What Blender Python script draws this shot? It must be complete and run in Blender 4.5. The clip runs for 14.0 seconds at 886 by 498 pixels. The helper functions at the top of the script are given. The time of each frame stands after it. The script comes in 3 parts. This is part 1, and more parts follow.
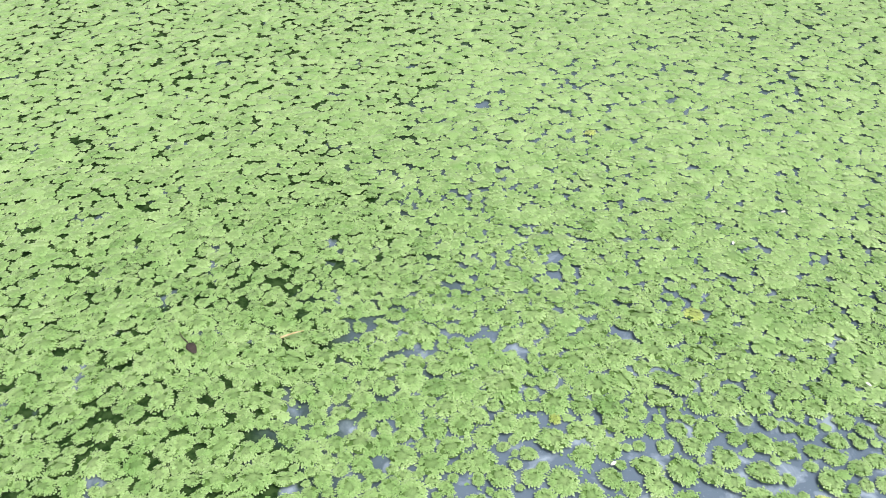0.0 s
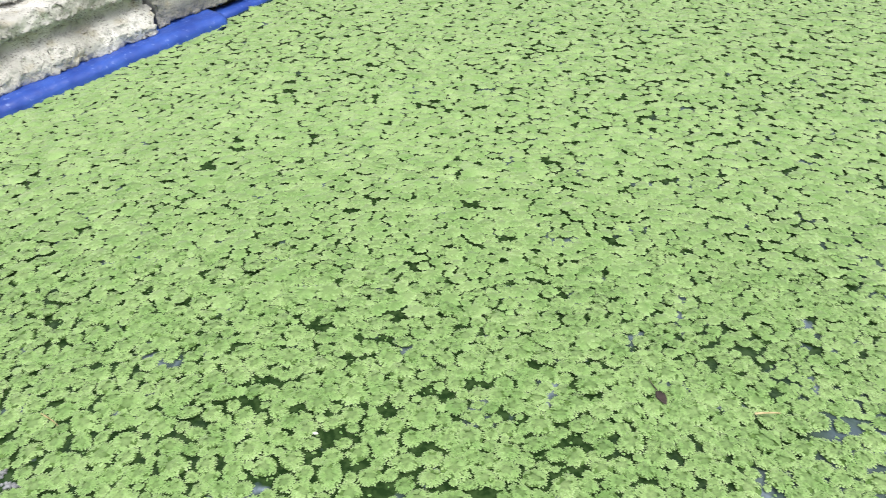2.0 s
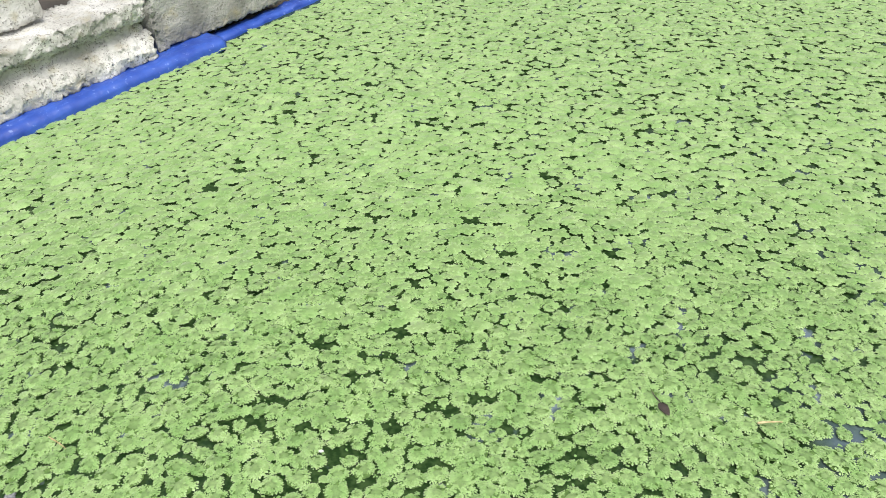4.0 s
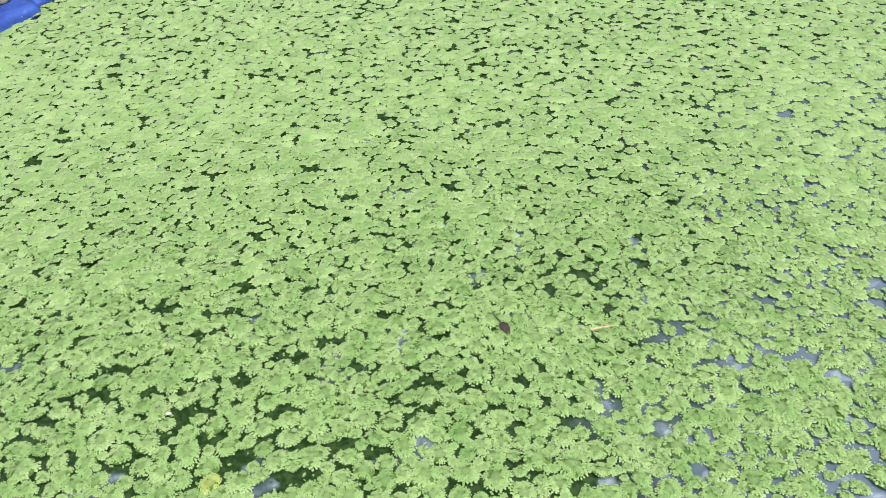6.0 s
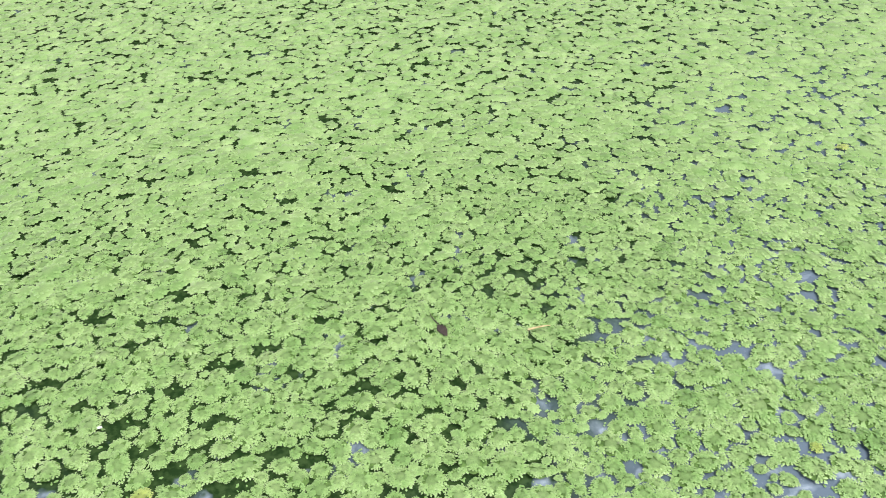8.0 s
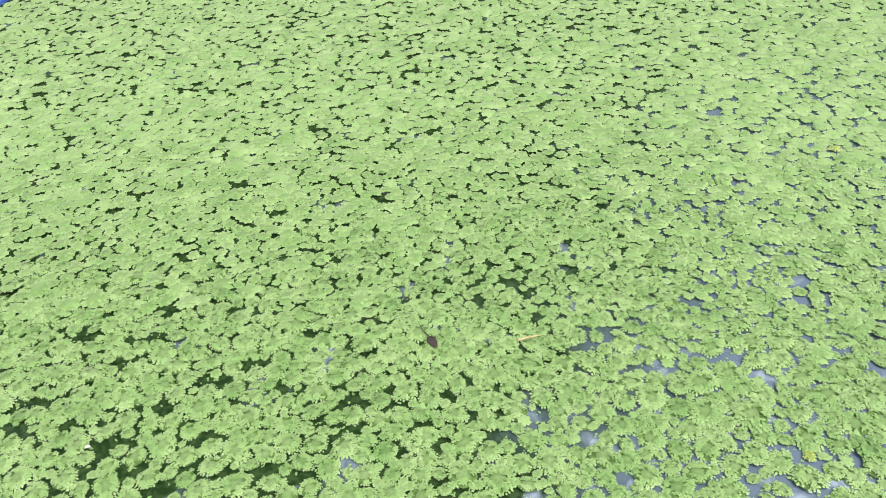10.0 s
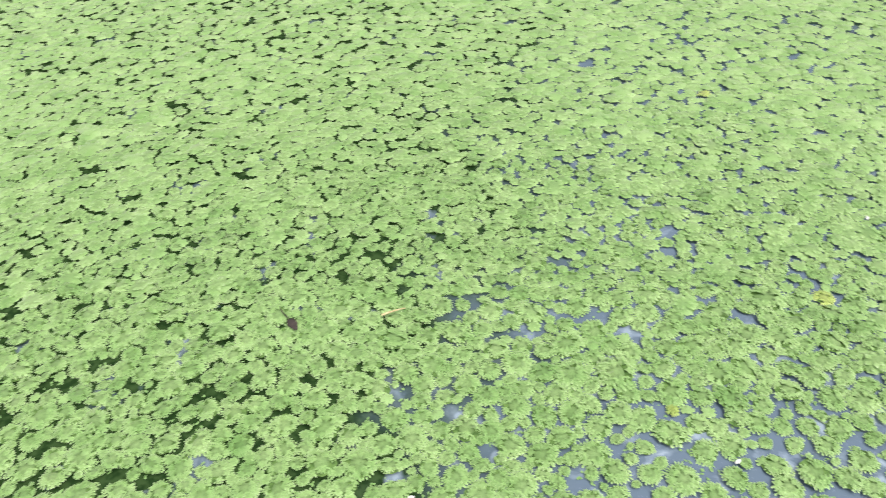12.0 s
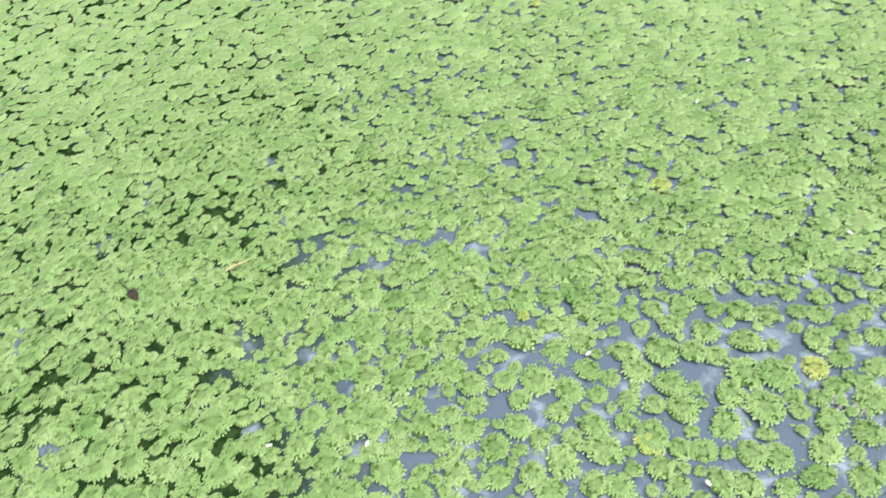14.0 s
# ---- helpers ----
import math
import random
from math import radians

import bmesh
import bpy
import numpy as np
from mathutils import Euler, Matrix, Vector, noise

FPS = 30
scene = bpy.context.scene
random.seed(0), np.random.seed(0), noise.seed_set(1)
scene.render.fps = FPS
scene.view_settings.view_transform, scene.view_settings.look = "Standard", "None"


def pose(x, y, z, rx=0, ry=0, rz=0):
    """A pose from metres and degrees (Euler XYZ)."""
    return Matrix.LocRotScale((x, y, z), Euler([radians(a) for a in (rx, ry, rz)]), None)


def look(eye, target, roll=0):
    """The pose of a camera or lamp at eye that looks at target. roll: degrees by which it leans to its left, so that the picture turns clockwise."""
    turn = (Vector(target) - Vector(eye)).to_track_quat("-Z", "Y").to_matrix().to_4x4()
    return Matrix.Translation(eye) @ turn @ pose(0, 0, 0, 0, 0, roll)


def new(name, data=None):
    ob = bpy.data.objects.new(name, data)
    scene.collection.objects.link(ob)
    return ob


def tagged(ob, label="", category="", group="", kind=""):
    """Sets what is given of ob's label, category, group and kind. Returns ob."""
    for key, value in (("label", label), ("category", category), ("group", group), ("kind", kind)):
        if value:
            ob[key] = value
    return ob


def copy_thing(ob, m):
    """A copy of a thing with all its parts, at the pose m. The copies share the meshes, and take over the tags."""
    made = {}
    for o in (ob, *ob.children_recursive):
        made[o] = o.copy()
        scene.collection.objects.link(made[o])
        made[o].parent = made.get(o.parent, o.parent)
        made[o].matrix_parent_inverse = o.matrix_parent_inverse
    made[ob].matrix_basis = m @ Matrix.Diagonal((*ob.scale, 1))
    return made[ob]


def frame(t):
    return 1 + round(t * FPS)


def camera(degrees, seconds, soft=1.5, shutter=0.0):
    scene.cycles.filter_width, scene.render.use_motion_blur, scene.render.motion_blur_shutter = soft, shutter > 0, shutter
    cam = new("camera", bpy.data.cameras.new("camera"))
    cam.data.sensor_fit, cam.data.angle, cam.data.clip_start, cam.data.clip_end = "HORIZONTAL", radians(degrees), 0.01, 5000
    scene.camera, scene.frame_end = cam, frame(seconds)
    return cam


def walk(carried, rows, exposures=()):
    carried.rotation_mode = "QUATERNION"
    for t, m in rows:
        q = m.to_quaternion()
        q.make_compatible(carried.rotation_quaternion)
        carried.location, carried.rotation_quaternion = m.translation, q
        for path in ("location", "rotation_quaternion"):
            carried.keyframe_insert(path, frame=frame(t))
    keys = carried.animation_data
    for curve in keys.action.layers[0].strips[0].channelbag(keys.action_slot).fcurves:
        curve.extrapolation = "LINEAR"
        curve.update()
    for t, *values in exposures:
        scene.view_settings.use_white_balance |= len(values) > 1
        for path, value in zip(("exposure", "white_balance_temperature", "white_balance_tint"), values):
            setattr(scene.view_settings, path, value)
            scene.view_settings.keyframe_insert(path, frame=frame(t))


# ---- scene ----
cam = camera(57.0, 14.0, soft=0.8, shutter=0.3)
PATH = [
    (0, (0.048, 0.099, 0.58), (0.02, 1.641, -0.693), -0.4),
    (0.5, (0.037, 0.103, 0.58), (-0.012, 1.633, -0.707), -0.3),
    (1, (-0.031, 0.099, 0.591), (-0.343, 1.637, -0.649), -1.1),
    (1.5, (-0.102, 0.091, 0.6), (-0.649, 1.585, -0.612), -1.8),
    (2, (-0.144, 0.075, 0.598), (-0.868, 1.499, -0.606), -2.6),
    (2.5, (-0.148, 0.069, 0.601), (-0.946, 1.479, -0.571), -3.9),
    (2.7, (-0.15, 0.069, 0.601), (-0.949, 1.478, -0.571), -4.1),
    (4.8, (-0.118, 0.071, 0.605), (-0.765, 1.547, -0.579), -3.2),
    (5, (-0.11, 0.078, 0.598), (-0.72, 1.539, -0.623), -3.3),
    (5.5, (-0.1, 0.084, 0.594), (-0.575, 1.552, -0.678), -2.8),
    (6, (-0.09, 0.074, 0.593), (-0.541, 1.545, -0.684), -3.9),
    (6.5, (-0.084, 0.072, 0.595), (-0.538, 1.557, -0.665), -3.7),
    (7, (-0.081, 0.07, 0.602), (-0.537, 1.57, -0.641), -3.9),
    (7.5, (-0.072, 0.078, 0.599), (-0.5, 1.583, -0.646), -3.1),
    (8, (-0.06, 0.089, 0.594), (-0.434, 1.572, -0.695), -3.4),
    (8.5, (-0.058, 0.094, 0.599), (-0.386, 1.577, -0.702), -2.2),
    (8.7, (-0.057, 0.09, 0.599), (-0.371, 1.587, -0.689), -2.3),
    (10.8, (-0.039, 0.112, 0.592), (-0.467, 1.576, -0.702), -6.3),
    (11, (-0.036, 0.114, 0.589), (-0.467, 1.57, -0.714), -6.6),
    (11.5, (-0.023, 0.125, 0.583), (-0.41, 1.568, -0.747), -6.1),
    (12, (0.019, 0.145, 0.576), (-0.198, 1.592, -0.788), -4.8),
    (12.5, (0.048, 0.148, 0.571), (-0.037, 1.6, -0.801), -5.1),
    (13, (0.082, 0.143, 0.569), (0.114, 1.597, -0.804), -5.2),
    (13.5, (0.092, 0.141, 0.568), (0.168, 1.575, -0.824), -5.9),
    (14, (0.087, 0.14, 0.543), (0.063, 1.513, -0.911), -8.4),
]
walk(cam, [(t, look(eye, target, roll)) for t, eye, target, roll in PATH], exposures=[(0.0, 0.52), (0.6, 0.48), (1.0, 0.38), (1.6, 0.38), (2.2, 0.5), (8.7, 0.5), (10.8, 0.53), (14.0, 0.53)])

# ---- world, sun ----
world = bpy.data.worlds.new("world")
scene.world = world
world.use_nodes = True
wn, wl = world.node_tree.nodes, world.node_tree.links
sky = wn.new("ShaderNodeTexSky")
sky.sky_type, sky.sun_disc = "NISHITA", False
sky.sun_elevation, sky.sun_rotation = radians(64.7), radians(122)
sky.air_density, sky.dust_density, sky.ozone_density = 1.0, 4.0, 1.0
pale = wn.new("ShaderNodeHueSaturation")
pale.inputs["Saturation"].default_value = 0.45
wl.new(sky.outputs[0], pale.inputs["Color"])
wl.new(pale.outputs[0], wn["Background"].inputs["Color"])
wn["Background"].inputs["Strength"].default_value = 0.15

sun_data = bpy.data.lights.new("sun", "SUN")
sun_data.energy, sun_data.angle, sun_data.color = 1.3, radians(30), (1.0, 0.97, 0.9)
sun = new("sun", sun_data)
sun.matrix_world = look((1.6, -1.0, 4.0), (0, 0, 0))


# ---- materials ----
def material(name, rough=0.6, metal=0.0):
    m = bpy.data.materials.new(name)
    m.use_nodes = True
    p = m.node_tree.nodes["Principled BSDF"]
    p.inputs["Roughness"].default_value, p.inputs["Metallic"].default_value = rough, metal
    return m, m.node_tree.nodes, m.node_tree.links, p


def noise_node(nodes, links, scale, detail=4.0, coords="world", kind="ShaderNodeTexNoise"):
    n = nodes.new(kind)
    n.inputs["Scale"].default_value = scale
    if kind == "ShaderNodeTexNoise":
        n.inputs["Detail"].default_value = detail
    if coords == "world":
        g = nodes.new("ShaderNodeNewGeometry")
        links.new(g.outputs["Position"], n.inputs["Vector"])
    else:
        g = nodes.new("ShaderNodeTexCoord")
        links.new(g.outputs["Object"], n.inputs["Vector"])
    return n


def ramp(nodes, links, source, stops):
    r = nodes.new("ShaderNodeValToRGB")
    e = r.color_ramp.elements
    while len(e) < len(stops):
        e.new(0.5)
    for el, (at, col) in zip(e, stops):
        el.position, el.color = at, (*col, 1.0)
    links.new(source, r.inputs["Fac"])
    return r.outputs["Color"]


def mix(nodes, links, a, b, fac, mode="MIX"):
    m = nodes.new("ShaderNodeMix")
    m.data_type, m.blend_type = "RGBA", mode
    for sock, v in ((m.inputs[0], fac), (m.inputs[6], a), (m.inputs[7], b)):
        if isinstance(v, (int, float)):
            sock.default_value = v
        elif isinstance(v, tuple):
            sock.default_value = (*v, 1.0)
        else:
            links.new(v, sock)
    return m.outputs[2]


def bump(nodes, links, p, height, strength, distance):
    b = nodes.new("ShaderNodeBump")
    b.inputs["Strength"].default_value, b.inputs["Distance"].default_value = strength, distance
    links.new(height, b.inputs["Height"])
    links.new(b.outputs["Normal"], p.inputs["Normal"])


def fern_material(name, body, margin, deep):
    m, nodes, links, p = material(name, 0.55)
    at = nodes.new("ShaderNodeAttribute")
    at.attribute_name = "margin"
    # margin 0 is darkened: hub pigment, plus painted shade between the fronds
    rim_and_shade = ramp(nodes, links, at.outputs["Fac"], [(0.0, tuple(0.62 * v for v in body)), (0.10, body), (0.45, tuple(0.85 * v + 0.15 * w for v, w in zip(body, margin))), (1.0, margin)])
    tone = noise_node(nodes, links, 34.0, 1.0)
    shade = ramp(nodes, links, tone.outputs["Fac"], [(0.3, (0.78, 0.86, 0.75)), (0.7, (1.12, 1.06, 1.15))])
    c = mix(nodes, links, rim_and_shade, shade, 1.0, "MULTIPLY")
    geo = nodes.new("ShaderNodeNewGeometry")
    isl = ramp(nodes, links, geo.outputs["Random Per Island"], [(0.0, (0.84, 0.88, 0.80)), (0.35, (0.99, 1.0, 0.97)), (1.0, (1.10, 1.08, 1.12))])
    c = mix(nodes, links, c, isl, 1.0, "MULTIPLY")
    fine = noise_node(nodes, links, 700.0, 3.0)
    c = mix(nodes, links, c, deep, ramp(nodes, links, fine.outputs["Fac"], [(0.57, (0, 0, 0)), (0.70, (0.6, 0.6, 0.6))]))
    links.new(c, p.inputs["Base Color"])
    p.inputs["Specular IOR Level"].default_value = 0.35
    # fine water-shedding hairs
    p.inputs["Sheen Weight"].default_value, p.inputs["Sheen Roughness"].default_value = 1.0, 0.45
    p.inputs["Sheen Tint"].default_value = (1.0, 1.0, 0.82, 1.0)
    bump(nodes, links, p, fine.outputs["Fac"], 0.35, 0.0008)
    trans = nodes.new("ShaderNodeBsdfTranslucent")
    links.new(c, trans.inputs["Color"])
    both = nodes.new("ShaderNodeMixShader")
    both.inputs[0].default_value = 0.22
    links.new(p.outputs[0], both.inputs[1])
    links.new(trans.outputs[0], both.inputs[2])
    links.new(both.outputs[0], nodes["Material Output"].inputs["Surface"])
    return m


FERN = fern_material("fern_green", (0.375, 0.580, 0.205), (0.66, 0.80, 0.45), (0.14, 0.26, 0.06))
FERN_YELLOW = fern_material("fern_yellow", (0.57, 0.69, 0.19), (0.82, 0.88, 0.46), (0.44, 0.48, 0.09))
FERN_DEEP = fern_material("fern_deep_green", (0.30, 0.50, 0.16), (0.50, 0.68, 0.32), (0.11, 0.24, 0.05))

def stem_material(name, low, high):
    m, nodes, links, p = material(name, 0.8)
    grain = noise_node(nodes, links, 260.0, 3.0)
    links.new(ramp(nodes, links, grain.outputs["Fac"], [(0.3, low), (0.7, high)]), p.inputs["Base Color"])
    return m


STEM = stem_material("fern_stem_mat", (0.06, 0.13, 0.025), (0.18, 0.31, 0.075))

m, nodes, links, p = material("pond_water", 0.04)
p.inputs["IOR"].default_value = 1.33
film = noise_node(nodes, links, 34.0, 8.0)
film.inputs["Distortion"].default_value = 0.6
specks = noise_node(nodes, links, 330.0, 2.0)
fm = ramp(nodes, links, film.outputs["Fac"], [(0.52, (0, 0, 0)), (0.66, (0.9, 0.9, 0.9))])
sm = ramp(nodes, links, specks.outputs["Fac"], [(0.62, (0, 0, 0)), (0.74, (0.8, 0.8, 0.8))])
scum = mix(nodes, links, fm, sm, 0.35, "ADD")
geo = nodes.new("ShaderNodeNewGeometry")
sep = nodes.new("ShaderNodeSeparateXYZ")
links.new(geo.outputs["Position"], sep.inputs[0])
def ranged(source, lo, hi):
    n = nodes.new("ShaderNodeMapRange")
    n.inputs["From Min"].default_value, n.inputs["From Max"].default_value = lo, hi
    links.new(source, n.inputs["Value"])
    return n.outputs["Result"]


def times(a, b):
    n = nodes.new("ShaderNodeMath")
    n.operation = "MULTIPLY"
    links.new(a, n.inputs[0])
    links.new(b, n.inputs[1])
    return n.outputs[0]


# a dull film lies on the middle of the pond, its grey-blue partly painted sky reflection; paler scum gathers in patches
# towards the near right
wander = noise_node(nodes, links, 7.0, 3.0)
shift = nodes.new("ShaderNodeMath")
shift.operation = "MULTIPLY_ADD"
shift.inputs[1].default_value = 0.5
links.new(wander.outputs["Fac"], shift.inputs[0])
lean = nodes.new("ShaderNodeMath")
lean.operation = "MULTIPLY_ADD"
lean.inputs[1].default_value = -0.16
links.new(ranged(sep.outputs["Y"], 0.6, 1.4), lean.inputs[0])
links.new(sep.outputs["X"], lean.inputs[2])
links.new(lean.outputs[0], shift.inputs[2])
film_and_sky = times(times(ranged(shift.outputs[0], 0.14, 0.30), ranged(shift.outputs[0], 0.86, 0.74)), ranged(sep.outputs["Y"], 1.6, 1.1))
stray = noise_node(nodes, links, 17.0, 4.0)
film_and_sky = mix(nodes, links, film_and_sky, ramp(nodes, links, stray.outputs["Fac"], [(0.60, (0, 0, 0)), (0.67, (0.85, 0.85, 0.85))]), 1.0, "LIGHTEN")
patch = times(scum, times(film_and_sky, ranged(sep.outputs["Y"], 1.1, 0.45)))
murk = noise_node(nodes, links, 130.0, 5.0)
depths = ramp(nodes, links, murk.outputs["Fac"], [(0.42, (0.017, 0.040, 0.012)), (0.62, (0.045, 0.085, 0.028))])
# the grey-blue base colour holds film and mirrored sky together
links.new(mix(nodes, links, mix(nodes, links, depths, (0.135, 0.182, 0.240), film_and_sky), (0.39, 0.47, 0.56), patch), p.inputs["Base Color"])
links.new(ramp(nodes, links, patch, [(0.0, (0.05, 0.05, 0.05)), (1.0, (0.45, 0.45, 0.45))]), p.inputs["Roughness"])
ripple = noise_node(nodes, links, 60.0, 2.0)
bump(nodes, links, p, ripple.outputs["Fac"], 0.08, 0.002)
WATER = m

def concrete(name, low, mid, high):
    m, nodes, links, p = material(name, 0.92)
    big = noise_node(nodes, links, 14.0, 5.0)
    c = ramp(nodes, links, big.outputs["Fac"], [(0.3, low), (0.5, mid), (0.72, high)])
    grit = noise_node(nodes, links, 300.0, 4.0)
    pitted = noise_node(nodes, links, 45.0, 3.0)
    pits = mix(nodes, links, ramp(nodes, links, grit.outputs["Fac"], [(0.56, (0, 0, 0)), (0.62, (0.95, 0.95, 0.95))]), ramp(nodes, links, pitted.outputs["Fac"], [(0.36, (0, 0, 0)), (0.56, (1, 1, 1))]), 1.0, "MULTIPLY")
    c = mix(nodes, links, c, (0.20, 0.19, 0.17), pits)
    rust = noise_node(nodes, links, 38.0, 4.0)
    c = mix(nodes, links, c, (0.36, 0.31, 0.16), ramp(nodes, links, rust.outputs["Fac"], [(0.54, (0, 0, 0)), (0.74, (0.5, 0.5, 0.5))]))
    pebble = noise_node(nodes, links, 170.0, kind="ShaderNodeTexVoronoi")
    links.new(c, p.inputs["Base Color"])
    h = mix(nodes, links, pebble.outputs["Distance"], grit.outputs["Fac"], 0.6)
    bump(nodes, links, p, h, 0.8, 0.004)
    return m


CONCRETE = concrete("pale_concrete", (0.37, 0.367, 0.33), (0.57, 0.565, 0.525), (0.78, 0.775, 0.74))
CONCRETE_GREY = concrete("grey_concrete", (0.22, 0.217, 0.195), (0.36, 0.355, 0.33), (0.49, 0.485, 0.455))

m, nodes, links, p = material("blue_tarpaulin", 0.38)
w1 = noise_node(nodes, links, 30.0, 4.0)
c = ramp(nodes, links, w1.outputs["Fac"], [(0.3, (0.022, 0.062, 0.34)), (0.7, (0.046, 0.118, 0.50))])
scuff = noise_node(nodes, links, 120.0, 5.0)
c = mix(nodes, links, c, (0.35, 0.45, 0.75), ramp(nodes, links, scuff.outputs["Fac"], [(0.62, (0, 0, 0)), (0.76, (0.7, 0.7, 0.7))]))
links.new(c, p.inputs["Base Color"])
crease = noise_node(nodes, links, 55.0, 3.0)
bump(nodes, links, p, crease.outputs["Fac"], 0.35, 0.006)
TARP = m

m, nodes, links, p = material("bare_earth", 0.95)
e1 = noise_node(nodes, links, 6.0, 8.0)
links.new(ramp(nodes, links, e1.outputs["Fac"], [(0.3, (0.045, 0.04, 0.034)), (0.7, (0.13, 0.11, 0.09))]), p.inputs["Base Color"])
bump(nodes, links, p, e1.outputs["Fac"], 0.8, 0.03)
EARTH = m

m, nodes, links, p = material("dark_foliage", 0.8)
f1 = noise_node(nodes, links, 4.0, 8.0)
links.new(ramp(nodes, links, f1.outputs["Fac"], [(0.35, (0.012, 0.025, 0.008)), (0.7, (0.05, 0.09, 0.025))]), p.inputs["Base Color"])
FOLIAGE = m

m, nodes, links, p = material("dead_leaf_brown", 0.7)
d1 = noise_node(nodes, links, 120.0, 4.0)
links.new(ramp(nodes, links, d1.outputs["Fac"], [(0.3, (0.035, 0.027, 0.024)), (0.7, (0.10, 0.075, 0.062))]), p.inputs["Base Color"])
LEAF = m
m, nodes, links, p = material("straw", 0.7)
d1 = noise_node(nodes, links, 200.0, 3.0)
links.new(ramp(nodes, links, d1.outputs["Fac"], [(0.3, (0.42, 0.30, 0.12)), (0.7, (0.72, 0.6, 0.34))]), p.inputs["Base Color"])
STRAW = m
m, nodes, links, p = material("pale_petal", 0.6)
d1 = noise_node(nodes, links, 300.0, 3.0)
links.new(ramp(nodes, links, d1.outputs["Fac"], [(0.3, (0.62, 0.62, 0.55)), (0.7, (0.85, 0.85, 0.82))]), p.inputs["Base Color"])
PETAL = m
m, nodes, links, p = material("grey_foam", 0.5)
d1 = noise_node(nodes, links, 150.0, 3.0)
links.new(ramp(nodes, links, d1.outputs["Fac"], [(0.3, (0.17, 0.18, 0.19)), (0.7, (0.42, 0.43, 0.45))]), p.inputs["Base Color"])
FOAM = m


# ---- mesh helpers ----
def mesh_of(name, verts, faces, mats, margin=None, slots=None, smooth=True):
    """A mesh from arrays of triangles."""
    verts, faces = np.asarray(verts, np.float32), np.asarray(faces, np.int32)
    me = bpy.data.meshes.new(name)
    me.vertices.add(len(verts))
    me.vertices.foreach_set("co", verts.ravel())
    me.loops.add(faces.size)
    me.loops.foreach_set("vertex_index", faces.ravel())
    me.polygons.add(len(faces))
    me.polygons.foreach_set("loop_start", np.arange(0, faces.size, 3, dtype=np.int32))
    me.polygons.foreach_set("use_smooth", np.full(len(faces), smooth))
    if slots is not None:
        me.polygons.foreach_set("material_index", np.asarray(slots, np.int32))
    if margin is not None:
        a = me.attributes.new("margin", "FLOAT", "POINT")
        a.data.foreach_set("value", np.asarray(margin, np.float32))
    for mt in mats:
        me.materials.append(mt)
    me.update(calc_edges=True)
    return me


def part(name, bm, mat, parent, label=""):
    me = bpy.data.meshes.new(name)
    bm.to_mesh(me)
    bm.free()
    me.materials.append(mat)
    ob = new(name, me)
    ob.parent = parent
    return tagged(ob, label=label)


# ---- pond plan: the left bank runs from BANK along ALONG, OUT points away from the water ----
BANK, ALONG, OUT = Vector((-1.2048, 1.2737, 0)), Vector((0.2144, 0.9767, 0)), Vector((-0.9767, 0.2144, 0))
NEAR_Y, FAR_Y, RIGHT_X = 0.12, 2.25, 1.12


def left_x(y):
    return BANK.x + ALONG.x * (y - BANK.y) / ALONG.y


# ---- ground, water ----
hole = [(left_x(NEAR_Y) - 0.08, NEAR_Y - 0.02), (RIGHT_X + 0.02, NEAR_Y - 0.02), (RIGHT_X + 0.02, FAR_Y + 0.02), (left_x(FAR_Y) - 0.08, FAR_Y + 0.02)]
outer = [(-60, -60), (60, -60), (60, 60), (-60, 60)]
me = bpy.data.meshes.new("ground")
me.from_pydata([(x, y, 0.004) for x, y in outer + hole], [], [(i, (i + 1) % 4, 4 + (i + 1) % 4, 4 + i) for i in range(4)])
me.materials.append(EARTH)
tagged(new("ground", me), "bare brown earth round the pond", "ground", kind="structure")

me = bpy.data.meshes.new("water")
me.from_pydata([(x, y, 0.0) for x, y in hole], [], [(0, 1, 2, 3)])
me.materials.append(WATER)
tagged(new("water", me), "still murky pond water with a pale film and painted sky tint", "water", kind="structure")

# ---- trees round the yard, seen only mirrored in the water ----
bm = bmesh.new()
SEG, LEV = 180, 26
grid = []
for i in range(SEG):
    az = 360.0 * i / SEG - 180.0
    tall = 1.6
    if -52 < az < -13:
        tall = 9.5
    elif -13 <= az < 33:
        tall = 2.3
    elif 33 <= az < 52:
        tall = 6.5
    tall *= 0.9 + 0.25 * noise.noise((az * 0.11, 3.1, 0))
    col = []
    for j in range(LEV):
        f = j / (LEV - 1)
        r = 5.4 + 0.5 * f * f + 0.5 * noise.noise((az * 0.25, f * tall * 2.0, 1.7)) + 0.25 * noise.noise((az * 0.7, f * tall * 5.0, 7.7))
        col.append(bm.verts.new((r * math.sin(radians(az)), r * math.cos(radians(az)), f * tall)))
    grid.append(col)
for i in range(SEG):
    a, b = grid[i], grid[(i + 1) % SEG]
    for j in range(LEV - 1):
        bm.faces.new((a[j], b[j], b[j + 1], a[j + 1]))
me = bpy.data.meshes.new("backdrop")
bm.to_mesh(me)
bm.free()
me.materials.append(FOLIAGE)
tagged(new("backdrop", me), "dark green foliage closing the yard", "backdrop", kind="structure")


